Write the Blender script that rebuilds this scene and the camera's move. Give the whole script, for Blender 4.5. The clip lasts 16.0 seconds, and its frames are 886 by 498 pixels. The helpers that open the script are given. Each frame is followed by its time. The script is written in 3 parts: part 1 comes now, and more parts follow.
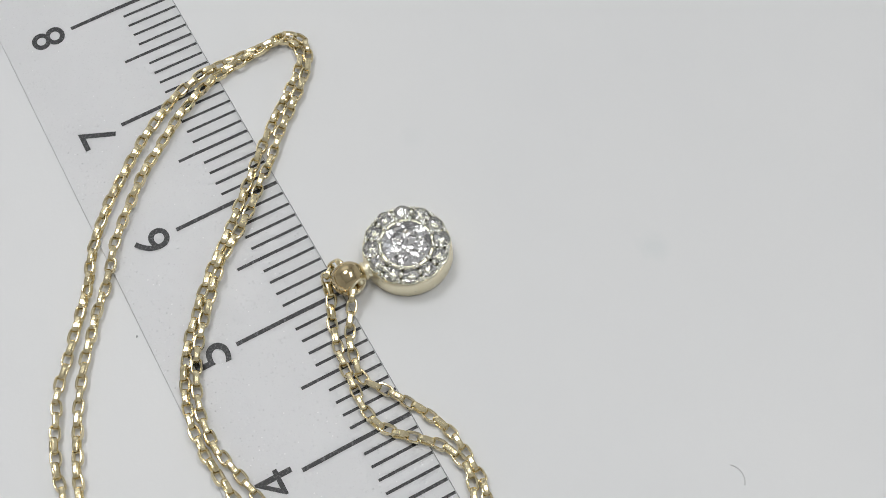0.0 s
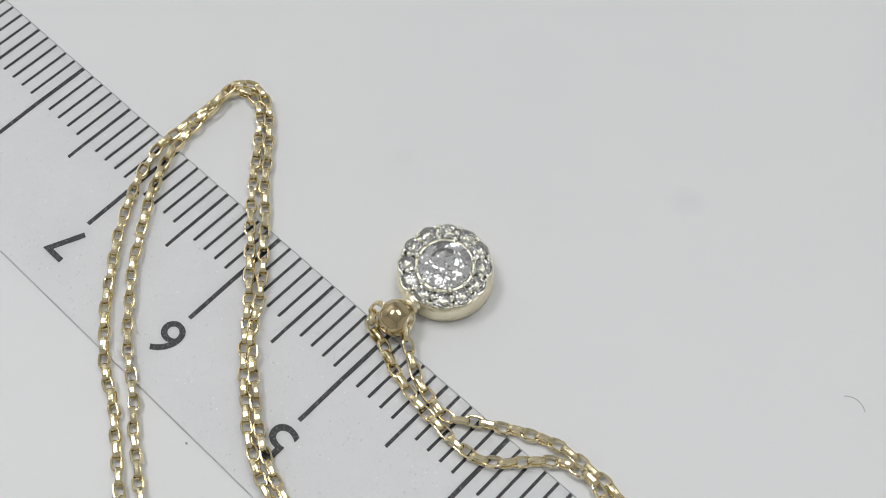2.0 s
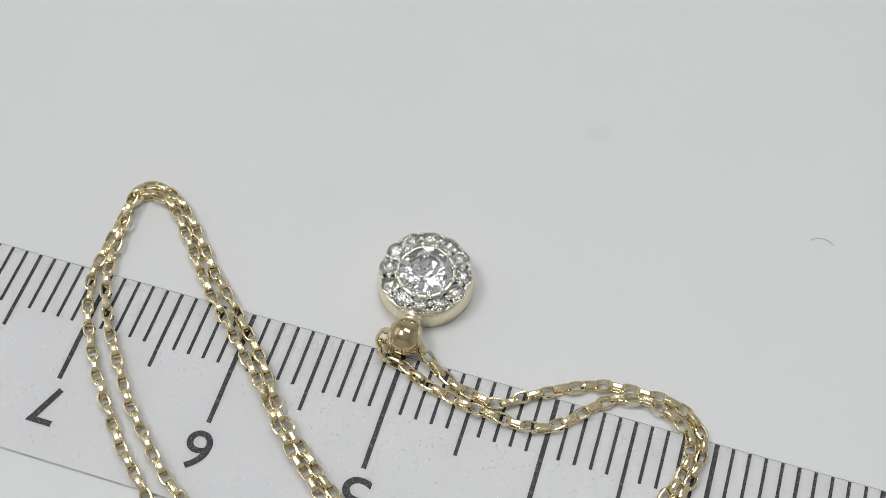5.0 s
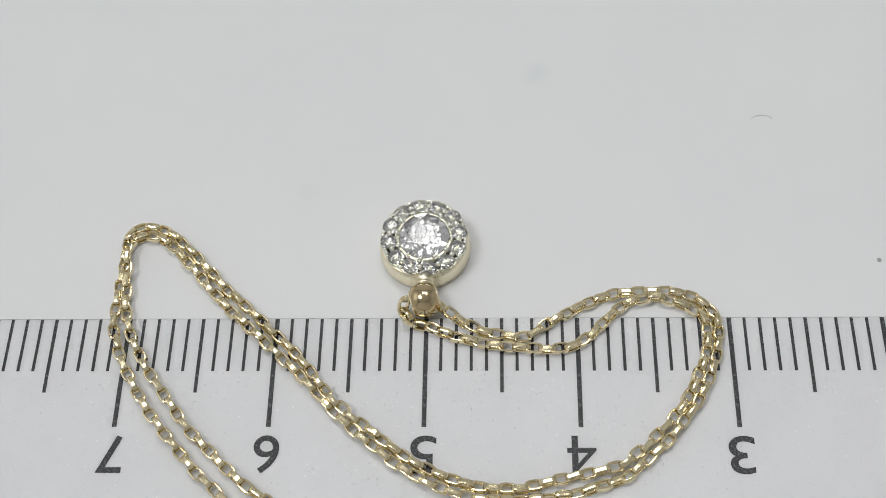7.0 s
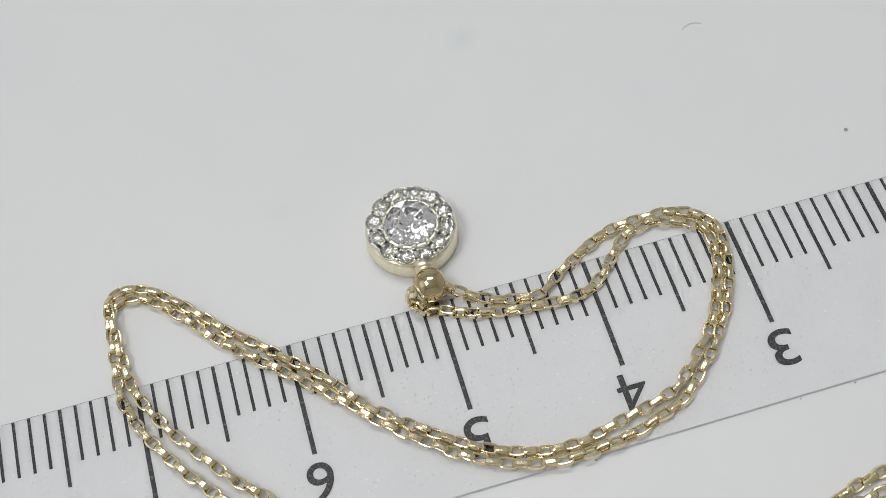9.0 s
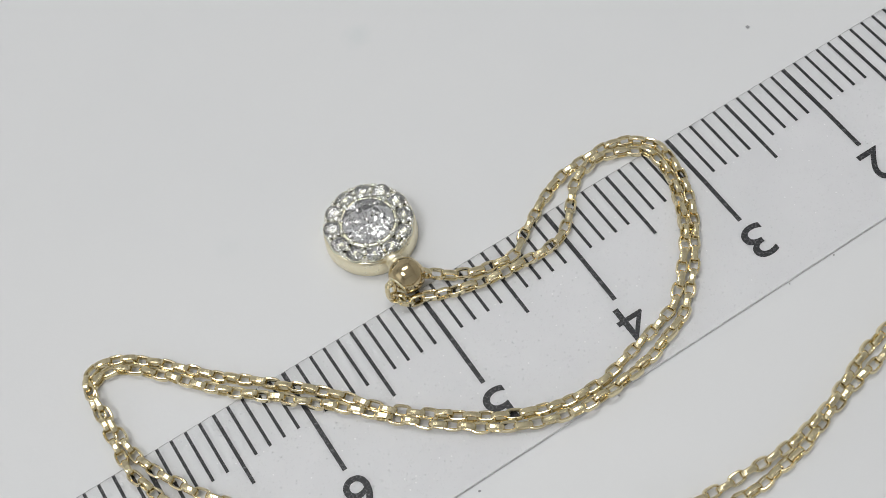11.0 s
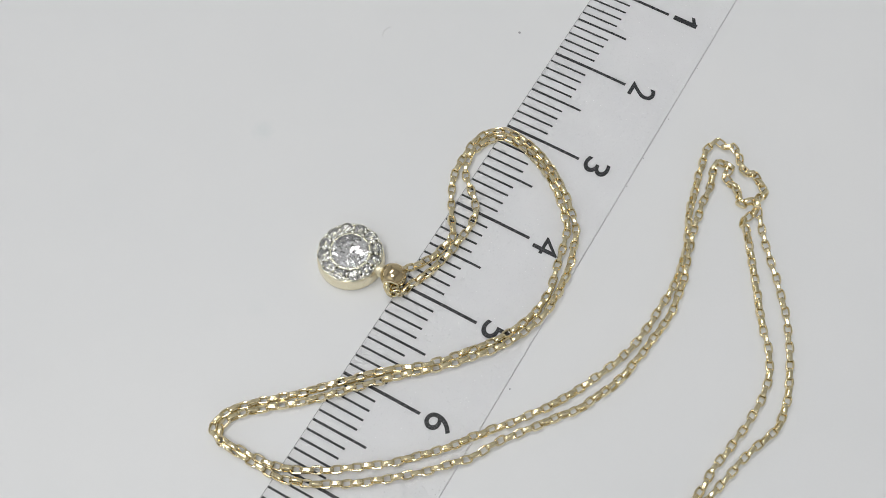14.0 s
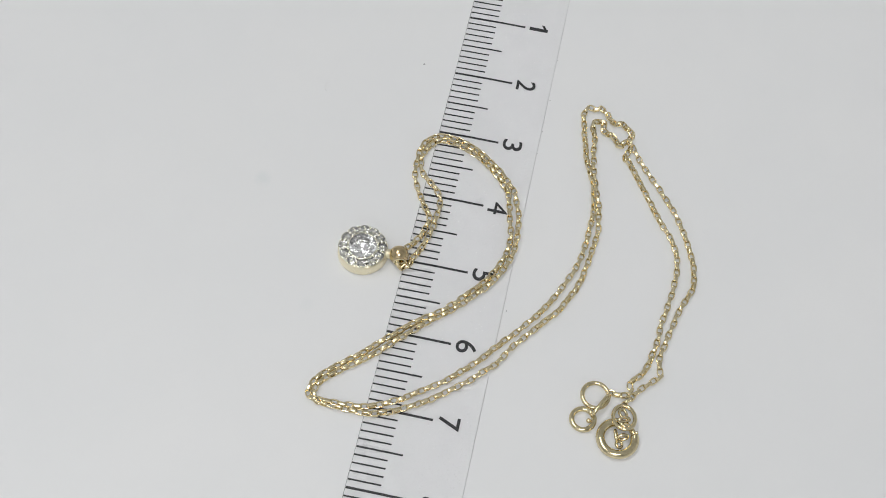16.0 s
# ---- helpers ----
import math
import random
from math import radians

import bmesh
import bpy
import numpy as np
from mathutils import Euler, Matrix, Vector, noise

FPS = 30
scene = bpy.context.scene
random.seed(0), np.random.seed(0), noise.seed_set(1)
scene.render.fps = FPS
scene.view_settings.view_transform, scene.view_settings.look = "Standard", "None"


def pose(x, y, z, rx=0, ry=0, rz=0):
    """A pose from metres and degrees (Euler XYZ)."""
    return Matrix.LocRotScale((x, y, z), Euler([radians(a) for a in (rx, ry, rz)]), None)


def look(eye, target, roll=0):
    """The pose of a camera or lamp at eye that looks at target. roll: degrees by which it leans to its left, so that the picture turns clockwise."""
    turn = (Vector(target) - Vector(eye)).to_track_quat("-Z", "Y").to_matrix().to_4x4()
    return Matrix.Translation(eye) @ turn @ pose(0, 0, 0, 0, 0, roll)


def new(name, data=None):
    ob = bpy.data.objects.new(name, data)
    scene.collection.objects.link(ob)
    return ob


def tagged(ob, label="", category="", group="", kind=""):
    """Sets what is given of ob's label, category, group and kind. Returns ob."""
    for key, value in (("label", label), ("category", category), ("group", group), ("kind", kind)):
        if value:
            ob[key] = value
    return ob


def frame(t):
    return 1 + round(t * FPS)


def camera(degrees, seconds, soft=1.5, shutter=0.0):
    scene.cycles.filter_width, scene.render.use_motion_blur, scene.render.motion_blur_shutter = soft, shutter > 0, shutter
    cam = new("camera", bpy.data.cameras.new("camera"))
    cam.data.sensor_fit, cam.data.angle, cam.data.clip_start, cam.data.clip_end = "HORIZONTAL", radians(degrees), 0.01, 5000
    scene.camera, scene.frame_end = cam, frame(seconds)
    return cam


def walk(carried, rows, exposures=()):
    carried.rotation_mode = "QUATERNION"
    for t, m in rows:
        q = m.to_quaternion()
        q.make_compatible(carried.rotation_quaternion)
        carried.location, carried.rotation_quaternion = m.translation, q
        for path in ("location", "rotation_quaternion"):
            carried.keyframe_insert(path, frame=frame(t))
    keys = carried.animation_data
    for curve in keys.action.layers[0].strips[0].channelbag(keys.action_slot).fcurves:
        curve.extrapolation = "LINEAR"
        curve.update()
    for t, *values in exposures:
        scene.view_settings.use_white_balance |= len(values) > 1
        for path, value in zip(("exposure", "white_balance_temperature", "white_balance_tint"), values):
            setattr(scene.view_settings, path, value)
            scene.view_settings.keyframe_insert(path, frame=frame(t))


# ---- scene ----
# ---- camera ----
PATH = [
    (0, pose(0.03831, -0.01003, 0.08127, 27.076, 2.052, 61.027)),
    (0.5, pose(0.03651, -0.01331, 0.07976, 27.193, 1.636, 56.532)),
    (1, pose(0.03258, -0.01609, 0.07786, 27.171, 1.684, 51.979)),
    (1.5, pose(0.02927, -0.01972, 0.07695, 27.793, 1.130, 47.682)),
    (2, pose(0.02675, -0.02179, 0.07564, 28.028, 0.915, 43.367)),
    (2.5, pose(0.02681, -0.02681, 0.08033, 28.963, 0.433, 38.882)),
    (3, pose(0.02589, -0.03081, 0.08152, 29.452, 0.447, 34.700)),
    (3.5, pose(0.02356, -0.03135, 0.07895, 29.802, 0.713, 30.479)),
    (4, pose(0.01765, -0.03082, 0.07424, 29.976, 0.466, 25.745)),
    (4.2, pose(0.01646, -0.03095, 0.07421, 29.899, 0.252, 23.950)),
    (6.3, pose(0.00791, -0.03823, 0.07861, 29.848, 1.623, 6.624)),
    (6.5, pose(0.00704, -0.03866, 0.07835, 29.650, 1.848, 4.990)),
    (7, pose(0.00490, -0.03944, 0.07933, 29.419, 2.284, 0.942)),
    (7.5, pose(0.00290, -0.04036, 0.07933, 29.522, 2.566, -3.430)),
    (8, pose(0.00009, -0.04241, 0.08076, 29.594, 2.680, -7.630)),
    (8.5, pose(-0.00282, -0.03963, 0.07876, 28.947, 3.025, -11.818)),
    (8.7, pose(-0.00412, -0.03879, 0.07789, 28.893, 3.136, -13.460)),
    (10.8, pose(-0.01316, -0.03840, 0.07583, 29.773, 5.194, -30.761)),
    (11, pose(-0.01473, -0.03732, 0.07555, 29.231, 4.567, -32.726)),
    (11.5, pose(-0.01729, -0.03570, 0.07590, 28.706, 4.212, -37.146)),
    (12, pose(-0.01910, -0.03424, 0.07644, 28.044, 4.023, -41.460)),
    (12.5, pose(-0.02321, -0.03337, 0.08053, 27.509, 3.632, -45.843)),
    (13, pose(-0.02887, -0.03199, 0.08784, 27.444, 2.242, -50.316)),
    (13.5, pose(-0.03553, -0.03100, 0.09784, 27.272, 0.829, -54.889)),
    (14, pose(-0.04502, -0.02987, 0.10808, 28.057, -0.269, -59.961)),
    (14.5, pose(-0.05497, -0.02870, 0.11969, 28.765, -1.155, -64.592)),
    (15, pose(-0.07039, -0.02549, 0.13531, 29.883, -2.383, -69.364)),
    (15.5, pose(-0.07920, -0.02021, 0.14028, 30.807, -2.664, -73.786)),
    (16, pose(-0.08079, -0.01577, 0.14019, 30.933, -2.499, -77.977)),
]
cam = camera(37.0, 16.0, soft=0.6)
walk(cam, PATH, ((0, -0.04), (4, -0.04), (8, -0.03), (12, -0.03), (13.5, -0.01), (14.5, 0.03), (16, 0.06)))


# ---- world and lights ----
world = bpy.data.worlds.new("room_dim")
scene.world = world
world.use_nodes = True
world.node_tree.nodes["Background"].inputs["Color"].default_value = (0.75, 0.8, 0.9, 1)
world.node_tree.nodes["Background"].inputs["Strength"].default_value = 0.05


def area_lamp(name, eye, target, width, depth, watts, colour):
    data = bpy.data.lights.new(name, "AREA")
    data.shape, data.size, data.size_y, data.energy, data.color = "RECTANGLE", width, depth, watts, colour
    ob = new(name, data)
    ob.matrix_world = look(eye, target)
    return ob


area_lamp("ceiling_panel_lamp", (-0.55, -0.10, 1.38), (-0.12, 0.0, 0), 0.56, 0.56, 9.3, (0.985, 0.985, 0.975))
area_lamp("window_daylight", (-1.1, 0.1, 0.85), (0, 0, 0), 0.9, 0.7, 0.95, (0.93, 0.965, 1.0))
area_lamp("ceiling_strip_lamp", (0.08, 0.45, 1.38), (0.06, 0.34, 0), 0.80, 0.36, 5.2, (0.985, 0.985, 0.975))


# ---- materials ----
MM = 0.001


def material(name):
    m = bpy.data.materials.new(name)
    m.use_nodes = True
    return m, m.node_tree.nodes, m.node_tree.links, m.node_tree.nodes["Principled BSDF"]


def add(nodes, kind, **values):
    node = nodes.new(kind)
    for key, value in values.items():
        node.inputs[key].default_value = value
    return node


def ramp(nodes, links, source, low, high, at=(0.3, 0.7)):
    r = nodes.new("ShaderNodeValToRGB")
    r.color_ramp.elements[0].position, r.color_ramp.elements[1].position = at
    r.color_ramp.elements[0].color = (*low, 1) if len(low) == 3 else low
    r.color_ramp.elements[1].color = (*high, 1) if len(high) == 3 else high
    links.new(source, r.inputs["Fac"])
    return r


def place_node(nodes):
    return nodes.new("ShaderNodeTexCoord").outputs["Object"]


def bump(nodes, links, height, bsdf, strength, distance):
    b = add(nodes, "ShaderNodeBump", Strength=strength, Distance=distance)
    links.new(height, b.inputs["Height"])
    links.new(b.outputs["Normal"], bsdf.inputs["Normal"])
    return b


def nodes_distance(nodes, links, at, centre):
    d = nodes.new("ShaderNodeVectorMath")
    d.operation = "DISTANCE"
    d.inputs[1].default_value = centre
    links.new(at, d.inputs[0])
    return d.outputs["Value"]


def counter_material():
    """White satin laminate with a fine tooth and faint, uneven soiling."""
    m, n, l, p = material("white_laminate")
    at = place_node(n)
    broad = add(n, "ShaderNodeTexNoise", Scale=38.0, Detail=4.0, Roughness=0.6)
    fine = add(n, "ShaderNodeTexNoise", Scale=3500.0, Detail=3.0, Roughness=0.65)
    for t in (broad, fine):
        l.new(at, t.inputs["Vector"])
    c = ramp(n, l, broad.outputs["Fac"], (0.775, 0.785, 0.80), (0.80, 0.805, 0.815))
    colour = c.outputs["Color"]
    # two faint, ragged stains
    ragged = add(n, "ShaderNodeTexNoise", Scale=420.0, Detail=4.0, Roughness=0.65)
    l.new(at, ragged.inputs["Vector"])
    for x, y, reach, depth in ((7.7, 20.1, 2.6, 0.36), (-8.6, 10.0, 2.2, 0.12)):
        gap = nodes_distance(n, l, at, (x * MM, y * MM, 0.0))
        wide = add(n, "ShaderNodeMath")
        wide.operation = "MULTIPLY_ADD"
        wide.inputs[1].default_value, wide.inputs[2].default_value = 1.0 / (reach * MM), 0.0
        l.new(gap, wide.inputs[0])
        rough = add(n, "ShaderNodeMath")
        rough.operation = "ADD"
        l.new(wide.outputs[0], rough.inputs[0])
        l.new(ragged.outputs["Fac"], rough.inputs[1])
        mask = ramp(n, l, rough.outputs[0], (depth,) * 3, (0, 0, 0), (0.55, 1.35))
        stain = n.new("ShaderNodeMix")
        stain.data_type = "RGBA"
        for socket in stain.inputs:
            if socket.name == "A" and socket.type == "RGBA":
                l.new(colour, socket)
            if socket.name == "B" and socket.type == "RGBA":
                socket.default_value = (0.66, 0.71, 0.725, 1)
        l.new(mask.outputs["Color"], stain.inputs["Factor"])
        colour = [s for s in stain.outputs if s.type == "RGBA"][0]
    l.new(colour, p.inputs["Base Color"])
    p.inputs["Roughness"].default_value = 0.42
    p.inputs["Specular IOR Level"].default_value = 0.5
    bump(n, l, fine.outputs["Fac"], p, 0.22, 0.00003)
    return m


def ruler_material():
    """Frosted white plastic with sparkling grain in its face."""
    m, n, l, p = material("frosted_white_plastic")
    at = place_node(n)
    broad = add(n, "ShaderNodeTexNoise", Scale=160.0, Detail=5.0, Roughness=0.6)
    grain = add(n, "ShaderNodeTexNoise", Scale=9000.0, Detail=2.0, Roughness=0.7)
    cells = add(n, "ShaderNodeTexVoronoi", Scale=11000.0)
    for t in (broad, grain, cells):
        l.new(at, t.inputs["Vector"])
    c = ramp(n, l, broad.outputs["Fac"], (0.742, 0.746, 0.764), (0.776, 0.780, 0.796))
    colour = c.outputs["Color"]
    # pale specks are glints painted into the colour, dark ones are dust
    for scale, reach, tone in ((1400.0, 0.09, (0.93, 0.93, 0.94, 1)), (420.0, 0.011, (0.34, 0.34, 0.35, 1))):
        glint_and_dust = add(n, "ShaderNodeTexVoronoi", Scale=scale)
        l.new(at, glint_and_dust.inputs["Vector"])
        mask = ramp(n, l, glint_and_dust.outputs["Distance"], (0.8, 0.8, 0.8), (0, 0, 0), (reach * 0.6, reach))
        speck = n.new("ShaderNodeMix")
        speck.data_type = "RGBA"
        for socket in speck.inputs:
            if socket.name == "A" and socket.type == "RGBA":
                l.new(colour, socket)
            if socket.name == "B" and socket.type == "RGBA":
                socket.default_value = tone
        l.new(mask.outputs["Color"], speck.inputs["Factor"])
        colour = [k for k in speck.outputs if k.type == "RGBA"][0]
    l.new(colour, p.inputs["Base Color"])
    r = ramp(n, l, cells.outputs["Color"], (0.22, 0.22, 0.22), (0.46, 0.46, 0.46), (0.05, 0.5))
    l.new(r.outputs["Color"], p.inputs["Roughness"])
    p.inputs["Specular IOR Level"].default_value = 0.30
    # the plastic carries light sideways under its print
    p.subsurface_method = "BURLEY"
    p.inputs["Subsurface Weight"].default_value = 0.65
    p.inputs["Subsurface Radius"].default_value = (1.0, 1.0, 1.0)
    p.inputs["Subsurface Scale"].default_value = 0.0006
    mix = add(n, "ShaderNodeMath")
    mix.operation = "ADD"
    l.new(grain.outputs["Fac"], mix.inputs[0])
    l.new(cells.outputs["Distance"], mix.inputs[1])
    relief = bump(n, l, mix.outputs["Value"], p, 0.24, 0.000012)
    # sparse bright grains whose faces lie at odd angles
    grit = add(n, "ShaderNodeTexVoronoi", Scale=3600.0)
    l.new(at, grit.inputs["Vector"])
    dot = ramp(n, l, grit.outputs["Distance"], (1, 1, 1), (0, 0, 0), (0.20, 0.25))
    lean = n.new("ShaderNodeVectorMath")
    lean.operation = "SUBTRACT"
    lean.inputs[1].default_value = (0.5, 0.5, 0.5)
    l.new(grit.outputs["Color"], lean.inputs[0])
    some = n.new("ShaderNodeVectorMath")
    some.operation = "MULTIPLY"
    l.new(lean.outputs["Vector"], some.inputs[0])
    l.new(dot.outputs["Color"], some.inputs[1])
    turned = n.new("ShaderNodeVectorMath")
    turned.operation = "MULTIPLY_ADD"
    turned.inputs[1].default_value = (0.75, 0.75, 0.0)
    l.new(some.outputs["Vector"], turned.inputs[0])
    l.new(relief.outputs["Normal"], turned.inputs[2])
    unit = n.new("ShaderNodeVectorMath")
    unit.operation = "NORMALIZE"
    l.new(turned.outputs["Vector"], unit.inputs[0])
    l.new(unit.outputs["Vector"], p.inputs["Normal"])
    return m


def ink_material():
    """Dark grey print, rubbed through in tiny specks."""
    m, n, l, p = material("black_print")
    grain = add(n, "ShaderNodeTexNoise", Scale=6000.0, Detail=2.0, Roughness=0.6)
    l.new(place_node(n), grain.inputs["Vector"])
    c = ramp(n, l, grain.outputs["Fac"], (0.014, 0.015, 0.018), (0.20, 0.20, 0.21), (0.52, 0.84))
    l.new(c.outputs["Color"], p.inputs["Base Color"])
    p.inputs["Roughness"].default_value = 0.48
    return m


def metal_material(name, colour, dull, rough, scale=2500.0, dents=0.08):
    m, n, l, p = material(name)
    p.inputs["Metallic"].default_value = 1.0
    grain = add(n, "ShaderNodeTexNoise", Scale=scale, Detail=3.0, Roughness=0.6)
    l.new(place_node(n), grain.inputs["Vector"])
    c = ramp(n, l, grain.outputs["Fac"], dull, colour)
    l.new(c.outputs["Color"], p.inputs["Base Color"])
    r = ramp(n, l, grain.outputs["Fac"], (rough + 0.08,) * 3, (rough,) * 3)
    l.new(r.outputs["Color"], p.inputs["Roughness"])
    bump(n, l, grain.outputs["Fac"], p, dents, 0.00004)
    return m


def stone_material():
    """Clear cut stone of high refraction."""
    m, n, l, p = material("clear_cut_stone")
    p.inputs["Base Color"].default_value = (0.975, 0.978, 0.985, 1)
    p.inputs["Transmission Weight"].default_value = 0.86
    p.inputs["IOR"].default_value = 1.75
    smear = add(n, "ShaderNodeTexNoise", Scale=1500.0, Detail=3.0)
    l.new(place_node(n), smear.inputs["Vector"])
    r = ramp(n, l, smear.outputs["Fac"], (0.0,) * 3, (0.02,) * 3, (0.35, 0.75))
    l.new(r.outputs["Color"], p.inputs["Roughness"])
    return m


def foil_material():
    """Mirror added behind a cut stone, in place of light returned inside it."""
    m, n, l, p = material("added_mirror_facet")
    p.inputs["Metallic"].default_value = 1.0
    p.inputs["Base Color"].default_value = (0.975, 0.975, 0.98, 1)
    smear = add(n, "ShaderNodeTexNoise", Scale=2500.0, Detail=3.0)
    l.new(place_node(n), smear.inputs["Vector"])
    r = ramp(n, l, smear.outputs["Fac"], (0.0,) * 3, (0.05,) * 3)
    l.new(r.outputs["Color"], p.inputs["Roughness"])
    return m


def plain_material(name, low, high, scale, rough):
    m, n, l, p = material(name)
    grain = add(n, "ShaderNodeTexNoise", Scale=scale, Detail=4.0, Roughness=0.6)
    l.new(place_node(n), grain.inputs["Vector"])
    c = ramp(n, l, grain.outputs["Fac"], low, high)
    l.new(c.outputs["Color"], p.inputs["Base Color"])
    p.inputs["Roughness"].default_value = rough
    return m


COUNTER = counter_material()
RULER = ruler_material()
INK = ink_material()
GOLD = metal_material("pale_yellow_gold", (0.935, 0.83, 0.565), (0.80, 0.685, 0.42), 0.13, 3200.0, 0.3)
GOLD.node_tree.nodes["Principled BSDF"].inputs["Coat Weight"].default_value = 0.3
GOLD.node_tree.nodes["Principled BSDF"].inputs["Coat Roughness"].default_value = 0.06
CUP_GOLD = metal_material("satin_pale_gold", (0.945, 0.88, 0.68), (0.91, 0.835, 0.62), 0.26)
CLASP_GOLD = metal_material("polished_yellow_gold", (0.82, 0.73, 0.49), (0.68, 0.58, 0.36), 0.06)
BEAD_GOLD = metal_material("bright_yellow_gold", (0.66, 0.54, 0.33), (0.58, 0.46, 0.27), 0.07)
PLATE_GOLD = metal_material("bright_pale_metal", (0.80, 0.79, 0.65), (0.66, 0.65, 0.52), 0.20, 1600.0)
PRONG_METAL = metal_material("polished_pale_metal", (0.96, 0.955, 0.88), (0.91, 0.90, 0.82), 0.12)
STONE = stone_material()
MIRROR_BACK = foil_material()
PAINT = plain_material("matt_wall_paint", (0.75, 0.748, 0.74), (0.80, 0.797, 0.79), 3.0, 0.8)
CEILING_PAINT = plain_material("white_ceiling_paint", (0.84, 0.84, 0.84), (0.87, 0.87, 0.865), 3.0, 0.8)
# grey for the shade line painted along the ruler's front edge
EDGE_SHADE = plain_material("painted_edge_shade", (0.20, 0.205, 0.21), (0.56, 0.57, 0.58), 700.0, 0.5)
SOIL = plain_material("grey_soil", (0.28, 0.28, 0.29), (0.50, 0.50, 0.51), 2500.0, 0.7)
# pale grey of the fibre, also of the painted shade behind the ruler
FIBRE_AND_SHADE = plain_material("grey_fibre_and_shade", (0.66, 0.66, 0.67), (0.73, 0.73, 0.74), 900.0, 0.6)

# ---- helpers for meshes, in millimetres ----


def finish(bm, name, smooth=False, scale=MM):
    bmesh.ops.recalc_face_normals(bm, faces=bm.faces)
    if scale != 1:
        bmesh.ops.scale(bm, vec=(scale,) * 3, verts=bm.verts)
    for face in bm.faces:
        face.smooth = smooth
    me = bpy.data.meshes.new(name)
    bm.to_mesh(me)
    bm.free()
    return me


def dressed(me, mat):
    me.materials.append(mat)
    return me


def part(name, bm, mat, parent, label="", smooth=False, at=None):
    """Links a bmesh, in millimetres, as one mesh under a thing or a part."""
    ob = new(name, dressed(finish(bm, name, smooth), mat))
    ob.parent = parent
    if at is not None:
        ob.matrix_basis = at
    if label:
        tagged(ob, label=label)
    return ob


def empty(name, x, y, z, **tags):
    ob = new(name)
    ob.empty_display_size = 0.004
    ob.location = (x * MM, y * MM, z * MM)
    return tagged(ob, **tags)


def box(bm, x0, x1, y0, y1, z0, z1):
    made = bmesh.ops.create_cube(bm, size=1)
    m = Matrix.LocRotScale(((x0 + x1) / 2, (y0 + y1) / 2, (z0 + z1) / 2), None, (x1 - x0, y1 - y0, z1 - z0))
    bmesh.ops.transform(bm, matrix=m, verts=made["verts"])


def swept(bm, points, radius, sides=8, closed=True, normal=None):
    """A tube of the given radius (a number, or a function of 0..1) along points."""
    pts = [Vector(p) for p in points]
    count = len(pts)
    rings = []
    up = Vector(normal) if normal else Vector((0, 0, 1))
    for i, p in enumerate(pts):
        ahead = pts[(i + 1) % count] - pts[i - 1] if closed else pts[min(i + 1, count - 1)] - pts[max(i - 1, 0)]
        ahead.normalize()
        side = ahead.cross(up)
        side = side.normalized() if side.length > 1e-6 else Vector((1, 0, 0))
        top = side.cross(ahead)
        r = radius(i / count) if callable(radius) else radius
        rings.append([bm.verts.new(p + r * (math.cos(a) * side + math.sin(a) * top))
                      for a in (math.tau * (k + 0.5) / sides for k in range(sides))])
    for i in range(count if closed else count - 1):
        one, two = rings[i], rings[(i + 1) % count]
        for k in range(sides):
            bm.faces.new((one[k], one[(k + 1) % sides], two[(k + 1) % sides], two[k]))
    if not closed:
        bm.faces.new(rings[0])
        bm.faces.new(rings[-1])


def lathed(bm, profile, sides=48, wave=None):
    """Turns (radius, height) pairs round the z axis; closes it at radius 0."""
    rings = []
    for r, z in profile:
        if r == 0:
            rings.append([bm.verts.new((0, 0, z))])
            continue
        rings.append([bm.verts.new(((r + (wave(a, z) if wave else 0)) * math.cos(a), (r + (wave(a, z) if wave else 0)) * math.sin(a), z))
                      for a in (math.tau * k / sides for k in range(sides))])
    for one, two in zip(rings, rings[1:]):
        for k in range(sides):
            j = (k + 1) % sides
            if len(one) == 1:
                bm.faces.new((one[0], two[k], two[j]))
            elif len(two) == 1:
                bm.faces.new((one[k], one[j], two[0]))
            else:
                bm.faces.new((one[k], one[j], two[j], two[k]))


def ring_points(rx, ry, count=40, start=0.0, end=1.0):
    return [(rx * math.cos(math.tau * s), ry * math.sin(math.tau * s), 0)
            for s in (start + (end - start) * k / count for k in range(count))]


# ---- the setting: counter, walls, ceiling ----
def slab(name, x0, x1, y0, y1, z0, z1, mat, label):
    bm = bmesh.new()
    box(bm, x0, x1, y0, y1, z0, z1)
    ob = new(name, dressed(finish(bm, name, scale=1), mat))
    return tagged(ob, label=label, category=name.split("_")[0], kind="structure")


slab("counter_top", -1.3, 1.3, -1.3, 1.3, -0.03, 0.0, COUNTER, "white satin laminate counter top, slightly soiled")
slab("wall_north", -1.3, 1.3, 1.304, 1.4, -0.03, 1.4, PAINT, "plain grey painted wall")
slab("wall_south", -1.3, 1.3, -1.4, -1.304, -0.03, 1.4, PAINT, "plain grey painted wall")
slab("wall_east", 1.304, 1.4, -1.4, 1.4, -0.03, 1.4, PAINT, "plain grey painted wall")
slab("wall_west", -1.4, -1.304, -1.4, 1.4, -0.03, 1.4, PAINT, "plain grey painted wall")
slab("ceiling", -1.4, 1.4, -1.4, 1.4, 1.404, 1.45, CEILING_PAINT, "plain white painted ceiling")

# ---- the ruler ----
# Its edge lies close to y = 0 and its five-centimetre mark on x = 0; numbers grow towards -x.
EDGE, BEVEL, BACK = -0.10, -4.4, -13.05
TOP, LIP = 0.24, 0.11


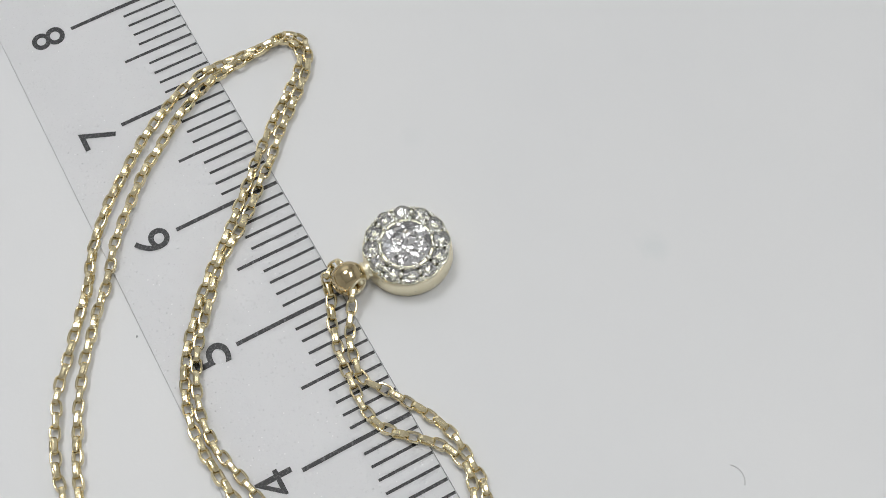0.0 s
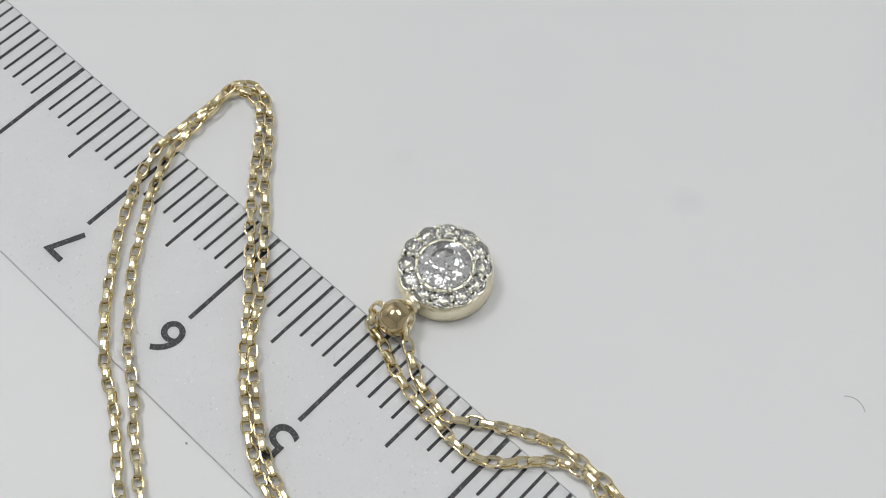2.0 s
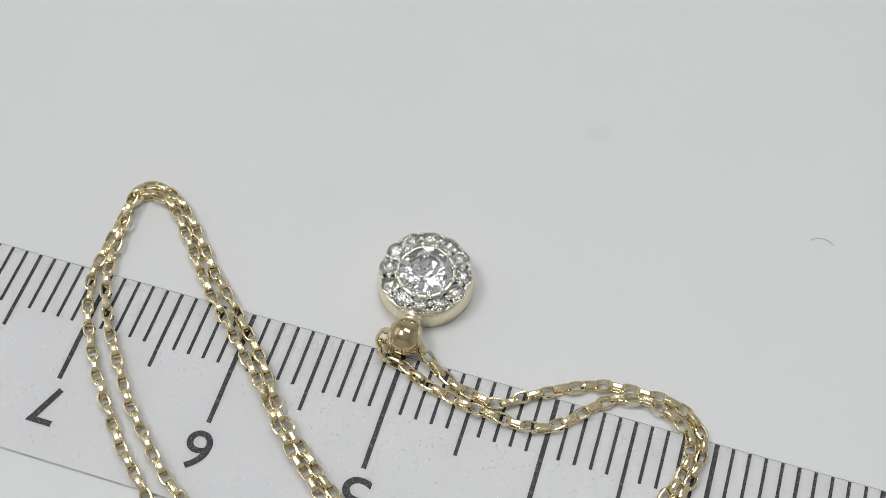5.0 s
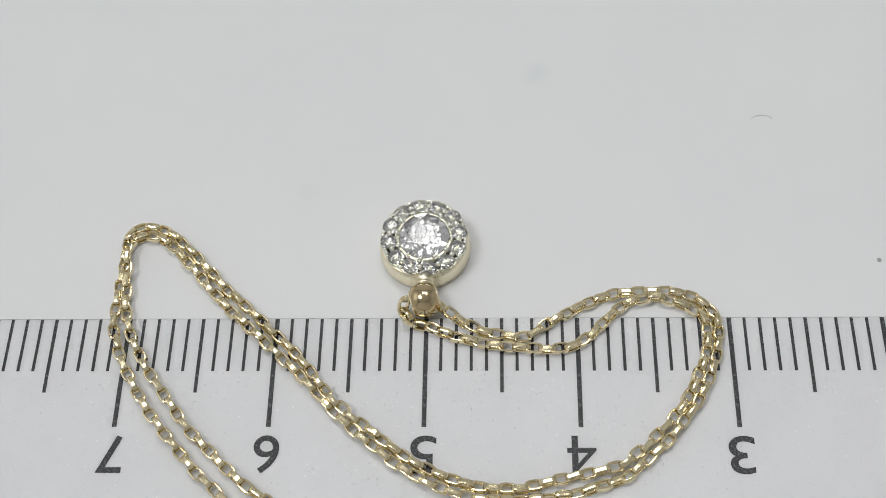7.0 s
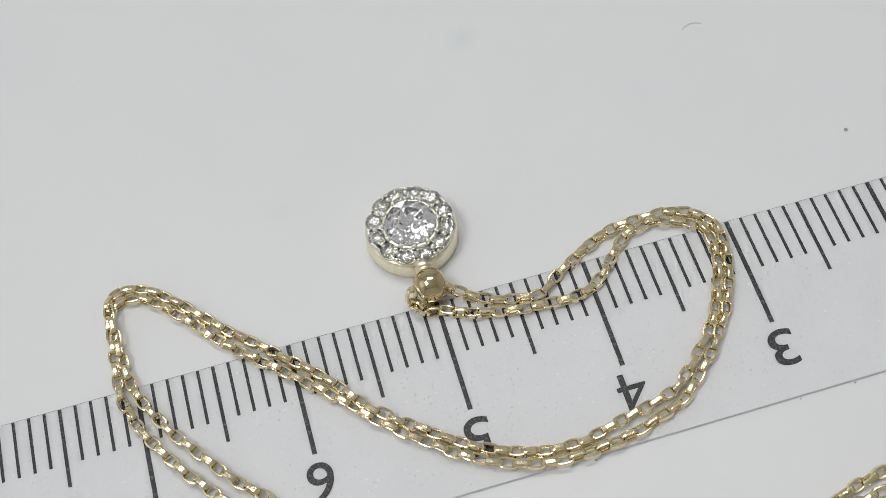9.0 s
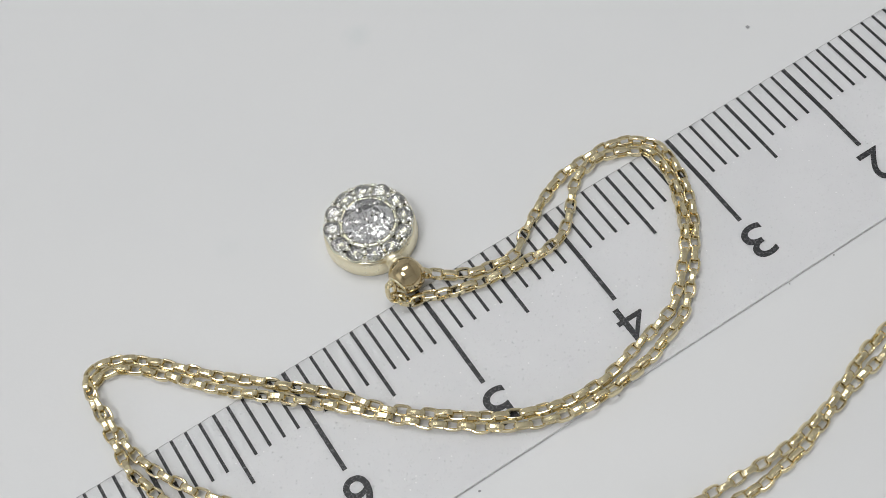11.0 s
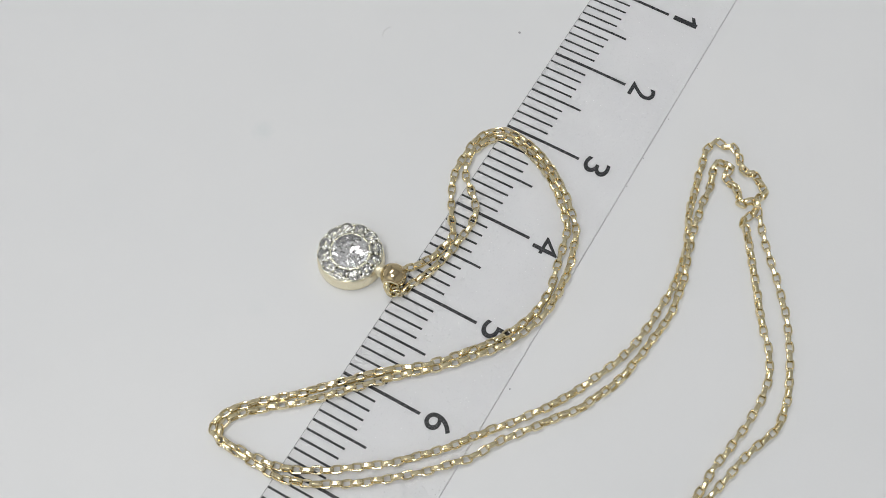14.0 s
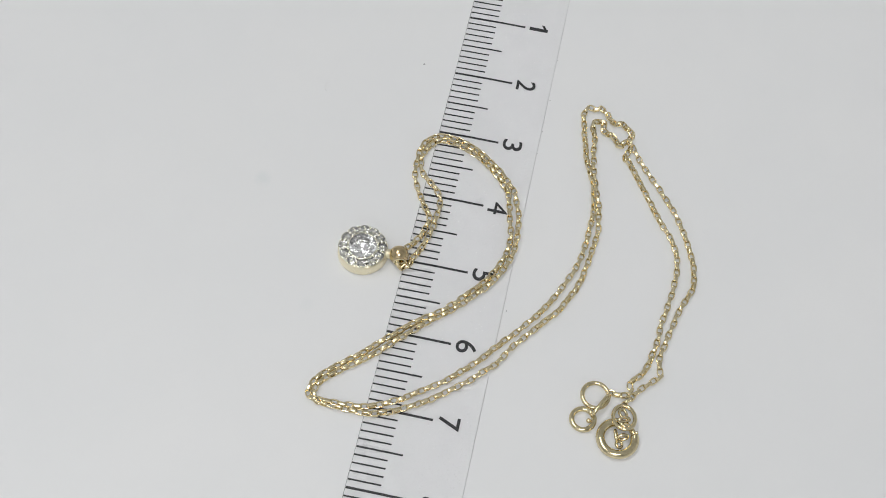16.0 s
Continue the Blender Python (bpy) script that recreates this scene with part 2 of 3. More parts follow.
def support(x, y):
    """Height, in millimetres, of the counter or the ruler's face."""
    if not BACK < y < EDGE:
        return 0.0
    return TOP if y < BEVEL else LIP + (TOP - LIP) * (EDGE - y) / (EDGE - BEVEL)


def build_ruler():
    thing = empty("ruler", 0, -6.3, 0, label="frosted white plastic ruler with black centimetre print", category="ruler")
    base = (0, 6.3 * MM, 0)
    bm = bmesh.new()
    end, start, corner = 51.2, -56.0, 0.9
    outline = [(EDGE, 0.01), (EDGE, LIP - 0.02), (EDGE - 0.02, LIP), (BEVEL, TOP), (BACK + 0.03, TOP), (BACK, TOP - 0.03), (BACK, 0.01)]
    stops = [(start, 0.0)] + [(end - corner + corner * math.sin(u), corner * (1 - math.cos(u))) for u in np.linspace(0, math.pi / 2, 7)]
    cols = []
    for x, inset in stops:
        cols.append([bm.verts.new((x, min(max(y, BACK + inset), EDGE - inset), z)) for y, z in outline])
    for one, two in zip(cols, cols[1:]):
        for k in range(len(outline)):
            j = (k + 1) % len(outline)
            bm.faces.new((one[k], one[j], two[j], two[k]))
    bm.faces.new(cols[0])
    bm.faces.new(cols[-1][::-1])
    ends = (start, end - corner)
    body = part("ruler_body", bm, RULER, thing, at=Matrix.Translation(base))
    # grey strips along front and back stand in for the thin shade there
    for y0, y1, z0, z1 in ((EDGE, EDGE + 0.07, LIP - 0.02, 0.02), (BACK, BACK - 0.03, 0.05, 0.03)):
        bm = bmesh.new()
        rows = [(y0, 0.0), (y0, z0), (y1, z1), (y1, 0.0)]
        cols = [[bm.verts.new((x, y, z)) for y, z in rows] for x in ends]
        for k in range(4):
            j = (k + 1) % 4
            bm.faces.new((cols[0][k], cols[0][j], cols[1][j], cols[1][k]))
        bm.faces.new(cols[0])
        bm.faces.new(cols[1][::-1])
        part("edge_shade_strip", bm, EDGE_SHADE if y0 == EDGE else FIBRE_AND_SHADE, body, "grey strip, shade painted in along the ruler's edge")

    def mark(length, width):
        bm = bmesh.new()
        stops = [y for y in (-0.12, BEVEL, -length) if y >= -length]
        stops = sorted(set(stops), reverse=True)
        rows = [[bm.verts.new((x, y, support(0, y) + 0.012)) for x in (-width / 2, width / 2)] for y in stops]
        for one, two in zip(rows, rows[1:]):
            bm.faces.new((one[0], one[1], two[1], two[0]))
        made = bmesh.ops.extrude_face_region(bm, geom=bm.faces[:])
        low = [v for v in made["geom"] if isinstance(v, bmesh.types.BMVert)]
        bmesh.ops.translate(bm, vec=(0, 0, -0.03), verts=low)
        return dressed(finish(bm, "tick_mark"), INK)

    ticks = {"cm": mark(7.9, 0.30), "half": mark(5.51, 0.23), "mm": mark(3.98, 0.20)}
    for n in range(0, 101):
        kind = "cm" if n % 10 == 0 else "half" if n % 5 == 0 else "mm"
        ob = new("tick_mark", ticks[kind])
        ob.parent = thing
        ob.location = ((50 - n) * MM, 6.3 * MM, 0)
    for n in range(0, 11):
        font = bpy.data.curves.new("number", "FONT")
        font.body, font.size, font.align_x, font.align_y = str(n), 3.45 * MM, "CENTER", "CENTER"
        font.extrude, font.offset = 0.012 * MM, 0.0 if n == 4 else 0.018 * MM
        text = new("number", font)
        me = bpy.data.meshes.new_from_object(text.evaluated_get(bpy.context.evaluated_depsgraph_get()))
        bpy.data.objects.remove(text)
        bpy.data.curves.remove(font)
        me.materials.clear()
        lo = np.array([v.co[:] for v in me.vertices])
        mid = (lo.min(0) + lo.max(0)) / 2
        me.transform(Matrix.Translation((-mid[0], -mid[1], 0)))
        size = lo.max(0) - lo.min(0)
        wide = {1: 0.55, 4: 1.84, 10: 2.6}.get(n, 1.64)
        me.transform(Matrix.Diagonal((wide * MM / size[0], 2.52 * MM / size[1], 1, 1)))
        if str(n).startswith("1"):
            # the slanted stroke at the head of a one
            bm = bmesh.new()
            bm.from_mesh(me)
            x0 = min(v.co.x for v in bm.verts) / MM
            foot = [(x0 + 0.25, 1.22), (x0 + 0.25, 0.82), (x0 - 0.62, 0.32), (x0 - 0.62, 0.70)]
            low, high = ([bm.verts.new((x * MM, y * MM, z * MM)) for x, y in foot] for z in (-0.011, 0.011))
            bm.faces.new(low[::-1])
            bm.faces.new(high)
            for k in range(4):
                bm.faces.new((low[k], low[(k + 1) % 4], high[(k + 1) % 4], high[k]))
            bm.to_mesh(me)
            bm.free()
        ob = new("number", dressed(me, INK))
        ob.parent = thing
        ob.matrix_basis = pose((50 - 10 * n) * MM, (6.3 - 9.75) * MM, (TOP + 0.010) * MM, 0, 0, 180)
    return thing


build_ruler()

# ---- the chain ----
# Ways of the two strands from the pendant to the clasp, in millimetres.
STRAND_ONE_START = [
    (0.62, 0.66), (2.09, -0.38), (3.31, -1.06), (4.44, -1.46), (5.72, -1.69), (6.32, -1.66), (6.97, -1.42),
    (9.40, 0.16), (11.36, 1.15), (12.41, 1.49), (13.59, 1.69), (15.88, 1.67), (16.78, 1.56), (17.35, 1.39),
    (18.07, 1.04), (18.62, 0.61), (18.95, 0.11), (19.13, -0.46), (19.16, -1.55), (18.93, -2.93), (18.44, -4.35),
    (17.79, -5.70), (16.99, -6.97), (15.89, -8.39), (15.06, -9.26), (13.30, -10.89), (12.53, -11.36),
    (11.44, -11.85), (10.01, -12.31), (8.65, -12.63), (7.06, -12.82), (5.57, -12.92), (4.07, -12.86),
    (2.88, -12.68), (1.18, -12.12), (-0.17, -11.47), (-1.85, -10.37), (-3.57, -9.00), (-5.41, -7.32),
    (-7.54, -5.13), (-9.67, -2.95), (-12.07, -0.68), (-14.27, 1.50), (-16.73, 4.40), (-17.95, 5.57),
]
STRAND_ONE_MIDDLE = [
    (-18.63, 6.00), (-19.30, 6.18), (-19.70, 6.17), (-20.09, 6.08), (-20.35, 5.95), (-20.58, 5.75), (-20.77, 5.41),
    (-20.88, 4.82), (-21.01, 1.32), (-21.00, -0.17), (-20.91, -0.87), (-20.77, -1.45), (-19.99, -3.51),
    (-19.36, -4.64), (-18.56, -5.91), (-16.67, -8.37), (-13.93, -11.42), (-11.50, -13.50), (-10.93, -13.90),
    (-9.35, -14.76), (-8.00, -15.62), (-5.00, -17.95), (-2.48, -19.76), (-1.59, -20.21), (0.60, -21.18),
    (1.36, -21.43), (2.53, -21.71), (5.79, -22.21), (7.88, -22.46), (9.57, -22.56), (11.07, -22.47),
    (13.05, -22.16), (16.89, -21.06), (19.43, -20.52), (20.12, -20.44), (21.69, -20.15), (23.69, -20.08),
    (24.70, -19.66), (25.68, -19.47), (25.95, -19.54), (26.18, -19.85), (26.38, -20.52), (26.35, -20.80),
    (26.22, -20.94), (26.05, -20.99),
]
STRAND_ONE_END = [
    (25.51, -20.77), (25.13, -20.82), (25.00, -20.96), (24.74, -21.61), (24.21, -22.57), (23.99, -22.76),
    (23.54, -22.96), (23.34, -23.18), (23.24, -23.45), (23.28, -23.62), (23.85, -24.02), (24.09, -24.31),
    (24.05, -24.47), (23.90, -24.59), (23.54, -24.74), (23.04, -24.77), (22.65, -24.70), (21.60, -24.38),
    (21.33, -24.41), (21.07, -24.82), (20.92, -24.95), (20.39, -25.23), (18.22, -26.65), (14.90, -28.70),
    (12.64, -30.18), (10.60, -31.63), (8.80, -32.49), (7.95, -32.77), (5.96, -32.92), (3.16, -32.76),
    (0.49, -32.40), (-1.87, -31.95), (-4.17, -31.83), (-6.71, -31.31), (-7.96, -30.95), (-8.88, -30.56),
    (-9.30, -30.29), (-9.85, -29.71), (-10.18, -29.50), (-10.57, -29.45), (-11.12, -29.65), (-11.49, -29.55),
    (-11.79, -29.28), (-11.93, -29.03), (-12.16, -27.85),
    (-12.07, -27.81), (-12.09, -27.20), (-12.20, -26.85),
]
STRAND_TWO_START = [
    (-0.70, 0.78), (-1.30, 0.72), (-1.50, 0.36), (-1.48, -0.04), (-1.26, -0.42), (-0.82, -0.68), (0.10, -0.90), (1.40, -1.46),
    (3.50, -2.08), (4.38, -2.28), (7.96, -2.59), (8.56, -2.59), (9.06, -2.53), (9.54, -2.39), (10.08, -2.14),
    (10.88, -1.54), (12.09, -0.21), (12.76, 0.39), (13.52, 0.87), (14.37, 1.15), (14.96, 1.21), (15.46, 1.17),
    (16.14, 1.00), (16.98, 0.68), (17.52, 0.43), (17.93, 0.14), (18.18, -0.16), (18.33, -0.53), (18.41, -1.03),
    (18.41, -1.63), (18.22, -2.91), (17.78, -4.13), (17.04, -5.66), (16.22, -6.92), (15.34, -8.00), (14.15, -9.22),
    (13.07, -10.10), (12.47, -10.47), (11.92, -10.69), (9.70, -11.29), (6.49, -12.05), (5.59, -12.16),
    (4.59, -12.14), (3.60, -12.04), (2.72, -11.84), (1.77, -11.53), (0.76, -11.11), (-0.82, -10.24),
]
STRAND_TWO_MIDDLE = [
    (-2.37, -9.14), (-5.48, -6.63), (-6.12, -5.99), (-7.83, -3.78), (-8.82, -2.66), (-10.41, -1.13), (-11.61, 0.21),
    (-13.12, 1.51), (-14.76, 3.26), (-16.40, 5.02), (-17.59, 6.09), (-18.10, 6.41), (-18.64, 6.66), (-19.21, 6.85),
    (-19.61, 6.89), (-19.90, 6.83), (-20.25, 6.64), (-20.51, 6.35), (-20.66, 5.98), (-20.74, 5.49), (-20.71, 4.69),
    (-20.36, 1.01), (-20.15, -0.28), (-19.75, -1.30), (-18.62, -3.41), (-18.25, -4.01), (-16.62, -6.16),
    (-14.99, -8.31), (-12.28, -10.97), (-11.36, -11.75), (-8.83, -13.53), (-7.21, -14.86), (-5.27, -16.28),
    (-3.70, -17.35), (-2.76, -17.92), (0.84, -19.66), (2.42, -20.28), (3.85, -20.76), (5.31, -21.10),
    (6.49, -21.28), (8.48, -21.45), (12.28, -21.59), (12.98, -21.57), (13.97, -21.43), (16.41, -20.91),
    (19.03, -19.91), (20.84, -19.34),
]
STRAND_TWO_END = [
    (24.06, -18.62), (25.34, -18.40), (26.79, -18.01), (27.45, -18.18), (28.05, -18.26), (28.36, -18.48),
    (28.41, -18.66), (28.40, -18.85), (28.15, -19.49), (28.21, -19.65), (28.47, -19.95), (28.49, -20.13),
    (28.43, -20.32), (28.21, -20.65), (27.15, -21.56), (26.69, -22.09), (26.58, -22.36), (26.54, -23.05),
    (26.38, -23.62), (25.35, -24.82), (25.17, -24.84), (24.62, -24.60), (24.33, -24.55), (24.04, -24.60),
    (23.68, -24.76), (22.39, -25.71), (21.37, -26.33), (19.30, -27.98), (17.22, -29.64), (14.57, -31.59),
    (12.02, -32.98), (9.75, -34.02), (8.82, -34.38), (6.81, -34.99), (4.72, -35.17), (3.92, -35.13), (0.65, -33.89),
    (-2.61, -33.15), (-5.88, -32.41), (-6.68, -32.41), (-8.34, -32.75), (-8.63, -32.74), (-8.88, -32.59),
    (-9.62, -31.78), (-11.67, -30.02), (-12.01, -29.82), (-12.58, -29.64),
    (-12.52, -29.45), (-13.17, -29.12), (-13.80, -29.00),
]

LINK_LENGTH, LINK_WIDTH, WALL, BAND = 1.21, 0.79, 0.17, 0.39


def smooth_way(points, step=0.02):
    """A way through points, as an array of places at even steps."""
    p = np.array([2 * np.array(points[0]) - points[1], *points, 2 * np.array(points[-1]) - points[-2]], float)
    out = []
    for i in range(1, len(p) - 2):
        a, b, c, d = p[i - 1:i + 3]
        s = np.linspace(0, 1, 40, endpoint=False)[:, None]
        out.append(0.5 * (2 * b + (c - a) * s + (2 * a - 5 * b + 4 * c - d) * s**2 + (3 * b - a - 3 * c + d) * s**3))
    way = np.concatenate(out + [p[-2:-1]])
    far = np.r_[0, np.cumsum(np.linalg.norm(np.diff(way, axis=0), axis=1))]
    at = np.arange(0, far[-1], step)
    return np.stack([np.interp(at, far, way[:, k]) for k in range(way.shape[1])], 1)


def link_mesh():
    """An open oblong link of flattened wire with cut corners, lying along x."""
    bm = bmesh.new()
    half, wide, outline = LINK_LENGTH / 2, LINK_WIDTH / 2, []
    for k in range(18):
        c, d = math.cos(math.tau * (k + 0.5) / 18), math.sin(math.tau * (k + 0.5) / 18)
        outline.append(Vector((half * math.copysign(abs(c) ** 0.72, c), wide * math.copysign(abs(d) ** 0.72, d), 0)))
    # wire section: how far in from the outline, in walls, and how high, in bands
    section = [(0.0, -0.24), (0.0, 0.24), (-0.22, 0.46), (-0.55, 0.5), (-0.88, 0.38), (-1.0, 0.14),
               (-1.0, -0.14), (-0.88, -0.38), (-0.55, -0.5), (-0.22, -0.46)]
    count, sides, rings = len(outline), len(section), []
    for k in range(count):
        ahead = (outline[(k + 1) % count] - outline[k - 1]).normalized()
        side = ahead.cross(Vector((0, 0, 1)))
        rings.append([bm.verts.new(outline[k] + side * (out * WALL) + Vector((0, 0, up * BAND))) for out, up in section])
    for k in range(count):
        one, two = rings[k], rings[(k + 1) % count]
        for j in range(sides):
            bm.faces.new((one[j], one[(j + 1) % sides], two[(j + 1) % sides], two[j]))
    return dressed(finish(bm, "link"), GOLD)


def bunched(x, y):
    """How far the links crowd together: slack chain beside the ball and in the tangle behind the ruler."""
    ball = math.exp(-(((x + 1.35) ** 2 + (y - 0.1) ** 2) / 0.9) ** 2)
    tangle = math.exp(-(((x - 27.0) / 3.4) ** 2 + ((y + 22.2) / 3.2) ** 2) ** 2)
    return max(ball, 0.8 * tangle)


def strand(points, first, rng, other=None):
    """Poses of the links of one strand. first: heights that the strand's start hangs over its support, with their reach."""
    way = smooth_way(points)
    heights = np.array([support(x, y) for x, y in way]) + 0.36
    heights += first[0] * np.exp(-((np.arange(len(way)) * 0.02) / first[1]) ** 2)
    if other is not None:
        gap = np.array([np.min(np.hypot(*(other - p).T)) for p in way])
        heights += 0.42 * np.exp(-((gap / 0.42) ** 2))
    kernel = np.ones(41) / 41
    heights = np.convolve(np.pad(heights, 20, mode="edge"), kernel, mode="valid")
    poses, turn, i, n = [], rng.uniform(-10, 10), 18, 0
    while i < len(way) - 12:
        slack = bunched(*way[i])
        step = int(round((LINK_LENGTH - 2 * WALL) * (1 - 0.34 * slack) / 0.02))
        i0, i1 = max(i - step // 2, 0), min(i + step // 2, len(way) - 1)
        ahead = Vector((*(way[i1] - way[i0]), heights[i1] - heights[i0])).normalized()
        ahead = Matrix.Rotation(radians(rng.uniform(-6, 6) * (1 + 3 * slack)), 3, "Z") @ ahead
        ahead.z += slack * rng.uniform(0.25, 0.75) * (-1) ** n
        ahead.normalize()
        side = Vector((0, 0, 1)).cross(ahead).normalized()
        up = ahead.cross(side)
        sway = side * rng.uniform(-0.05, 0.05) + Vector((0, 0, 0.14 * slack))
        turn = 0.86 * turn + rng.uniform(-9, 9) * (1 + 3 * slack)
        roll = radians(turn + (4 if n % 2 else 88))
        y = math.cos(roll) * side + math.sin(roll) * up
        z = ahead.cross(y)
        m = Matrix((ahead, y, z)).transposed().to_4x4()
        m.translation = (Vector((*way[i], heights[i])) + sway) * MM
        poses.append(m)
        i, n = i + step, n + 1
    return way, poses


def build_chain():
    thing = empty("necklace_chain", 10, -12, 0, label="fine pale gold cable chain laid double across the ruler", category="chain")
    inverse = Matrix.Translation(thing.location).inverted()
    rng = random.Random(4)
    way, one = strand(STRAND_ONE_START + STRAND_ONE_MIDDLE + STRAND_ONE_END, (0.62, 1.3), rng)
    _, two = strand(STRAND_TWO_START + STRAND_TWO_MIDDLE + STRAND_TWO_END, (0.95, 1.6), rng, way)
    me = link_mesh()
    near = one[:150] + two[:150]
    rest = one[150:] + two[150:]
    for m in near:
        ob = new("link", me)
        ob.parent = thing
        ob.matrix_basis = inverse @ m
    verts = np.array([v.co[:] for v in me.vertices])
    faces = [tuple(f.vertices) for f in me.polygons]
    places, loops = [], []
    for k, m in enumerate(rest):
        a = np.array(inverse @ m)
        places += (verts @ a[:3, :3].T + a[:3, 3]).tolist()
        loops += [tuple(v + k * len(verts) for v in f) for f in faces]
    joined = bpy.data.meshes.new("chain_rest")
    joined.from_pydata(places, [], loops)
    ob = new("chain_rest", dressed(joined, GOLD))
    ob.parent = thing
    tagged(ob, kind="stuff")
    return thing


build_chain()


# ---- the pendant ----
def brilliant(radius, folds=8, seed=1, uneven=0.06):
    """A round brilliant, its girdle on z = 0, the facets of its back cut a little unevenly."""
    bm = bmesh.new()
    r, rng = radius, random.Random(seed)

    def ring(count, rad, z, shift=0.0):
        return [bm.verts.new((rad * math.cos(math.tau * (k + shift) / count), rad * math.sin(math.tau * (k + shift) / count), z)) for k in range(count)]

    n = folds
    table = ring(n, 0.55 * r, 0.33 * r)
    crown = ring(n, 0.79 * r, 0.19 * r, 0.5)
    girdle = ring(2 * n, r, 0.02 * r)
    belt = ring(2 * n, r, -0.03 * r)
    waist = ring(n, 0.55 * r, -0.40 * r, 0.0)
    low = ring(n, 0.25 * r, -0.66 * r, 0.5)
    tip = bm.verts.new((0, 0, -0.84 * r))
    bm.faces.new(table)
    back = []
    for k in range(n):
        j, g = (k + 1) % n, 2 * k
        bm.faces.new((table[k], table[j], crown[k]))
        bm.faces.new((table[k], crown[k - 1], girdle[g], crown[k]))
        bm.faces.new((crown[k], girdle[g], girdle[g + 1]))
        bm.faces.new((crown[k], girdle[g + 1], girdle[(g + 2) % (2 * n)]))
        back.append(bm.faces.new((belt[g], belt[g + 1], waist[k])))
        back.append(bm.faces.new((belt[g + 1], belt[(g + 2) % (2 * n)], waist[j])))
        back.append(bm.faces.new((belt[g + 1], waist[j], waist[k])))
        back.append(bm.faces.new((waist[k], waist[j], low[k])))
        back.append(bm.faces.new((low[k], waist[j], low[j])))
        back.append(bm.faces.new((low[k], low[j], tip)))
    for k in range(2 * n):
        j = (k + 1) % (2 * n)
        bm.faces.new((girdle[k], girdle[j], belt[j], belt[k]))
    for v in waist + low:
        v.co += Vector([rng.uniform(-uneven, uneven) * r for _ in range(3)])
    for face in back:
        face.material_index = 1
    return bm


def build_pendant():
    cx, cy = -0.20, 5.21
    thing = empty("pendant", cx, cy, 0, label="round pendant, clear stones in a halo, pale gold cup", category="pendant")
    petals, shift, rise = 12, math.radians(9), Matrix.Translation((0, 0, 0.12 * MM))

    def scallop(a, z):
        bulge = abs(math.cos(petals * (a - shift) / 2)) ** 0.6
        return 0.27 * bulge - 0.22 if z > 1.46 else 0.0

    bm = bmesh.new()
    lathed(bm, [(0, 0.02), (2.96, 0.02), (3.06, 0.06), (3.11, 0.17), (3.10, 0.6), (3.06, 1.2), (3.01, 1.50), (2.95, 1.56), (2.80, 1.56), (2.72, 1.22), (1.9, 1.22), (1.8, 0.5), (0, 0.4)], 96)
    part("setting_cup", bm, CUP_GOLD, thing, "satin pale gold cup", smooth=True)
    bm = bmesh.new()
    lathed(bm, [(2.03, 1.12), (2.68, 1.12), (2.70, 1.445), (2.92, 1.445), (2.97, 1.48), (2.98, 1.56), (2.94, 1.64), (2.86, 1.66), (2.76, 1.60), (2.66, 1.32), (2.03, 1.32), (2.03, 1.12)], 144, scallop)
    plate = part("halo_plate", bm, PLATE_GOLD, thing, "pale metal halo with a scalloped rim", at=rise)
    bm = bmesh.new()
    lathed(bm, [(1.66, 1.12), (2.02, 1.12), (2.02, 1.60), (1.97, 1.73), (1.88, 1.80), (1.75, 1.81), (1.68, 1.79), (1.66, 1.5), (1.66, 1.12)], 72)
    part("bezel", bm, PLATE_GOLD, thing, "dull pale metal collar", smooth=True, at=rise)
    part("center_stone", brilliant(1.70, 12, 5, 0.075), STONE, thing, "large clear round brilliant stone", at=rise @ pose(0, 0, 1.78 * MM, 2, -2, 11)).data.materials.append(MIRROR_BACK)
    small = dressed(finish(brilliant(0.61, 8, 3, 0.10), "halo_stone"), STONE)
    small.materials.append(MIRROR_BACK)
    bead_bm = bmesh.new()
    bmesh.ops.create_icosphere(bead_bm, subdivisions=2, radius=0.155)
    bead_me = dressed(finish(bead_bm, "prong", smooth=True), PRONG_METAL)
    rng = random.Random(7)
    for k in range(petals):
        a = math.tau * k / petals + shift
        ob = new("halo_stone", small)
        ob.parent = thing
        ob.matrix_basis = rise @ pose(2.38 * math.cos(a) * MM, 2.38 * math.sin(a) * MM, (1.70 + rng.uniform(-0.03, 0.03)) * MM,
                               rng.uniform(-8, 8), rng.uniform(-8, 8), rng.uniform(0, 360))
        # round grains in each gap hold the stones: one by the centre stone, one amid, two on the rim
        for rad, off, z, size in ((1.86, 0.5, 1.86, 1.25), (2.36, 0.5, 1.70, 1.4), (2.80, 0.42, 1.64, 1.05), (2.80, 0.58, 1.64, 1.05)):
            b = a + math.tau * (off + rng.uniform(-0.05, 0.05)) / petals
            ob = new("prong", bead_me)
            ob.parent = plate
            ob.location = (rad * math.cos(b) * MM, rad * math.sin(b) * MM, z * MM)
            ob.scale = (size, size, 1.5 * size)
    # the drilled ball that the chain runs through, cut flat round its holes
    bm = bmesh.new()
    ball, cut, hole = 1.20, 0.88, 0.52
    profile = [(hole, -cut), (hole + 0.04, -cut - 0.02)]
    reach = math.asin(cut / ball)
    profile += [(ball * math.cos(a), ball * math.sin(a)) for a in np.linspace(-reach, reach, 17)]
    profile += [(hole + 0.04, cut + 0.02), (hole, cut), (hole - 0.04, cut - 0.08), (hole - 0.04, 0.08 - cut), (hole, -cut)]
    lathed(bm, profile, 40)
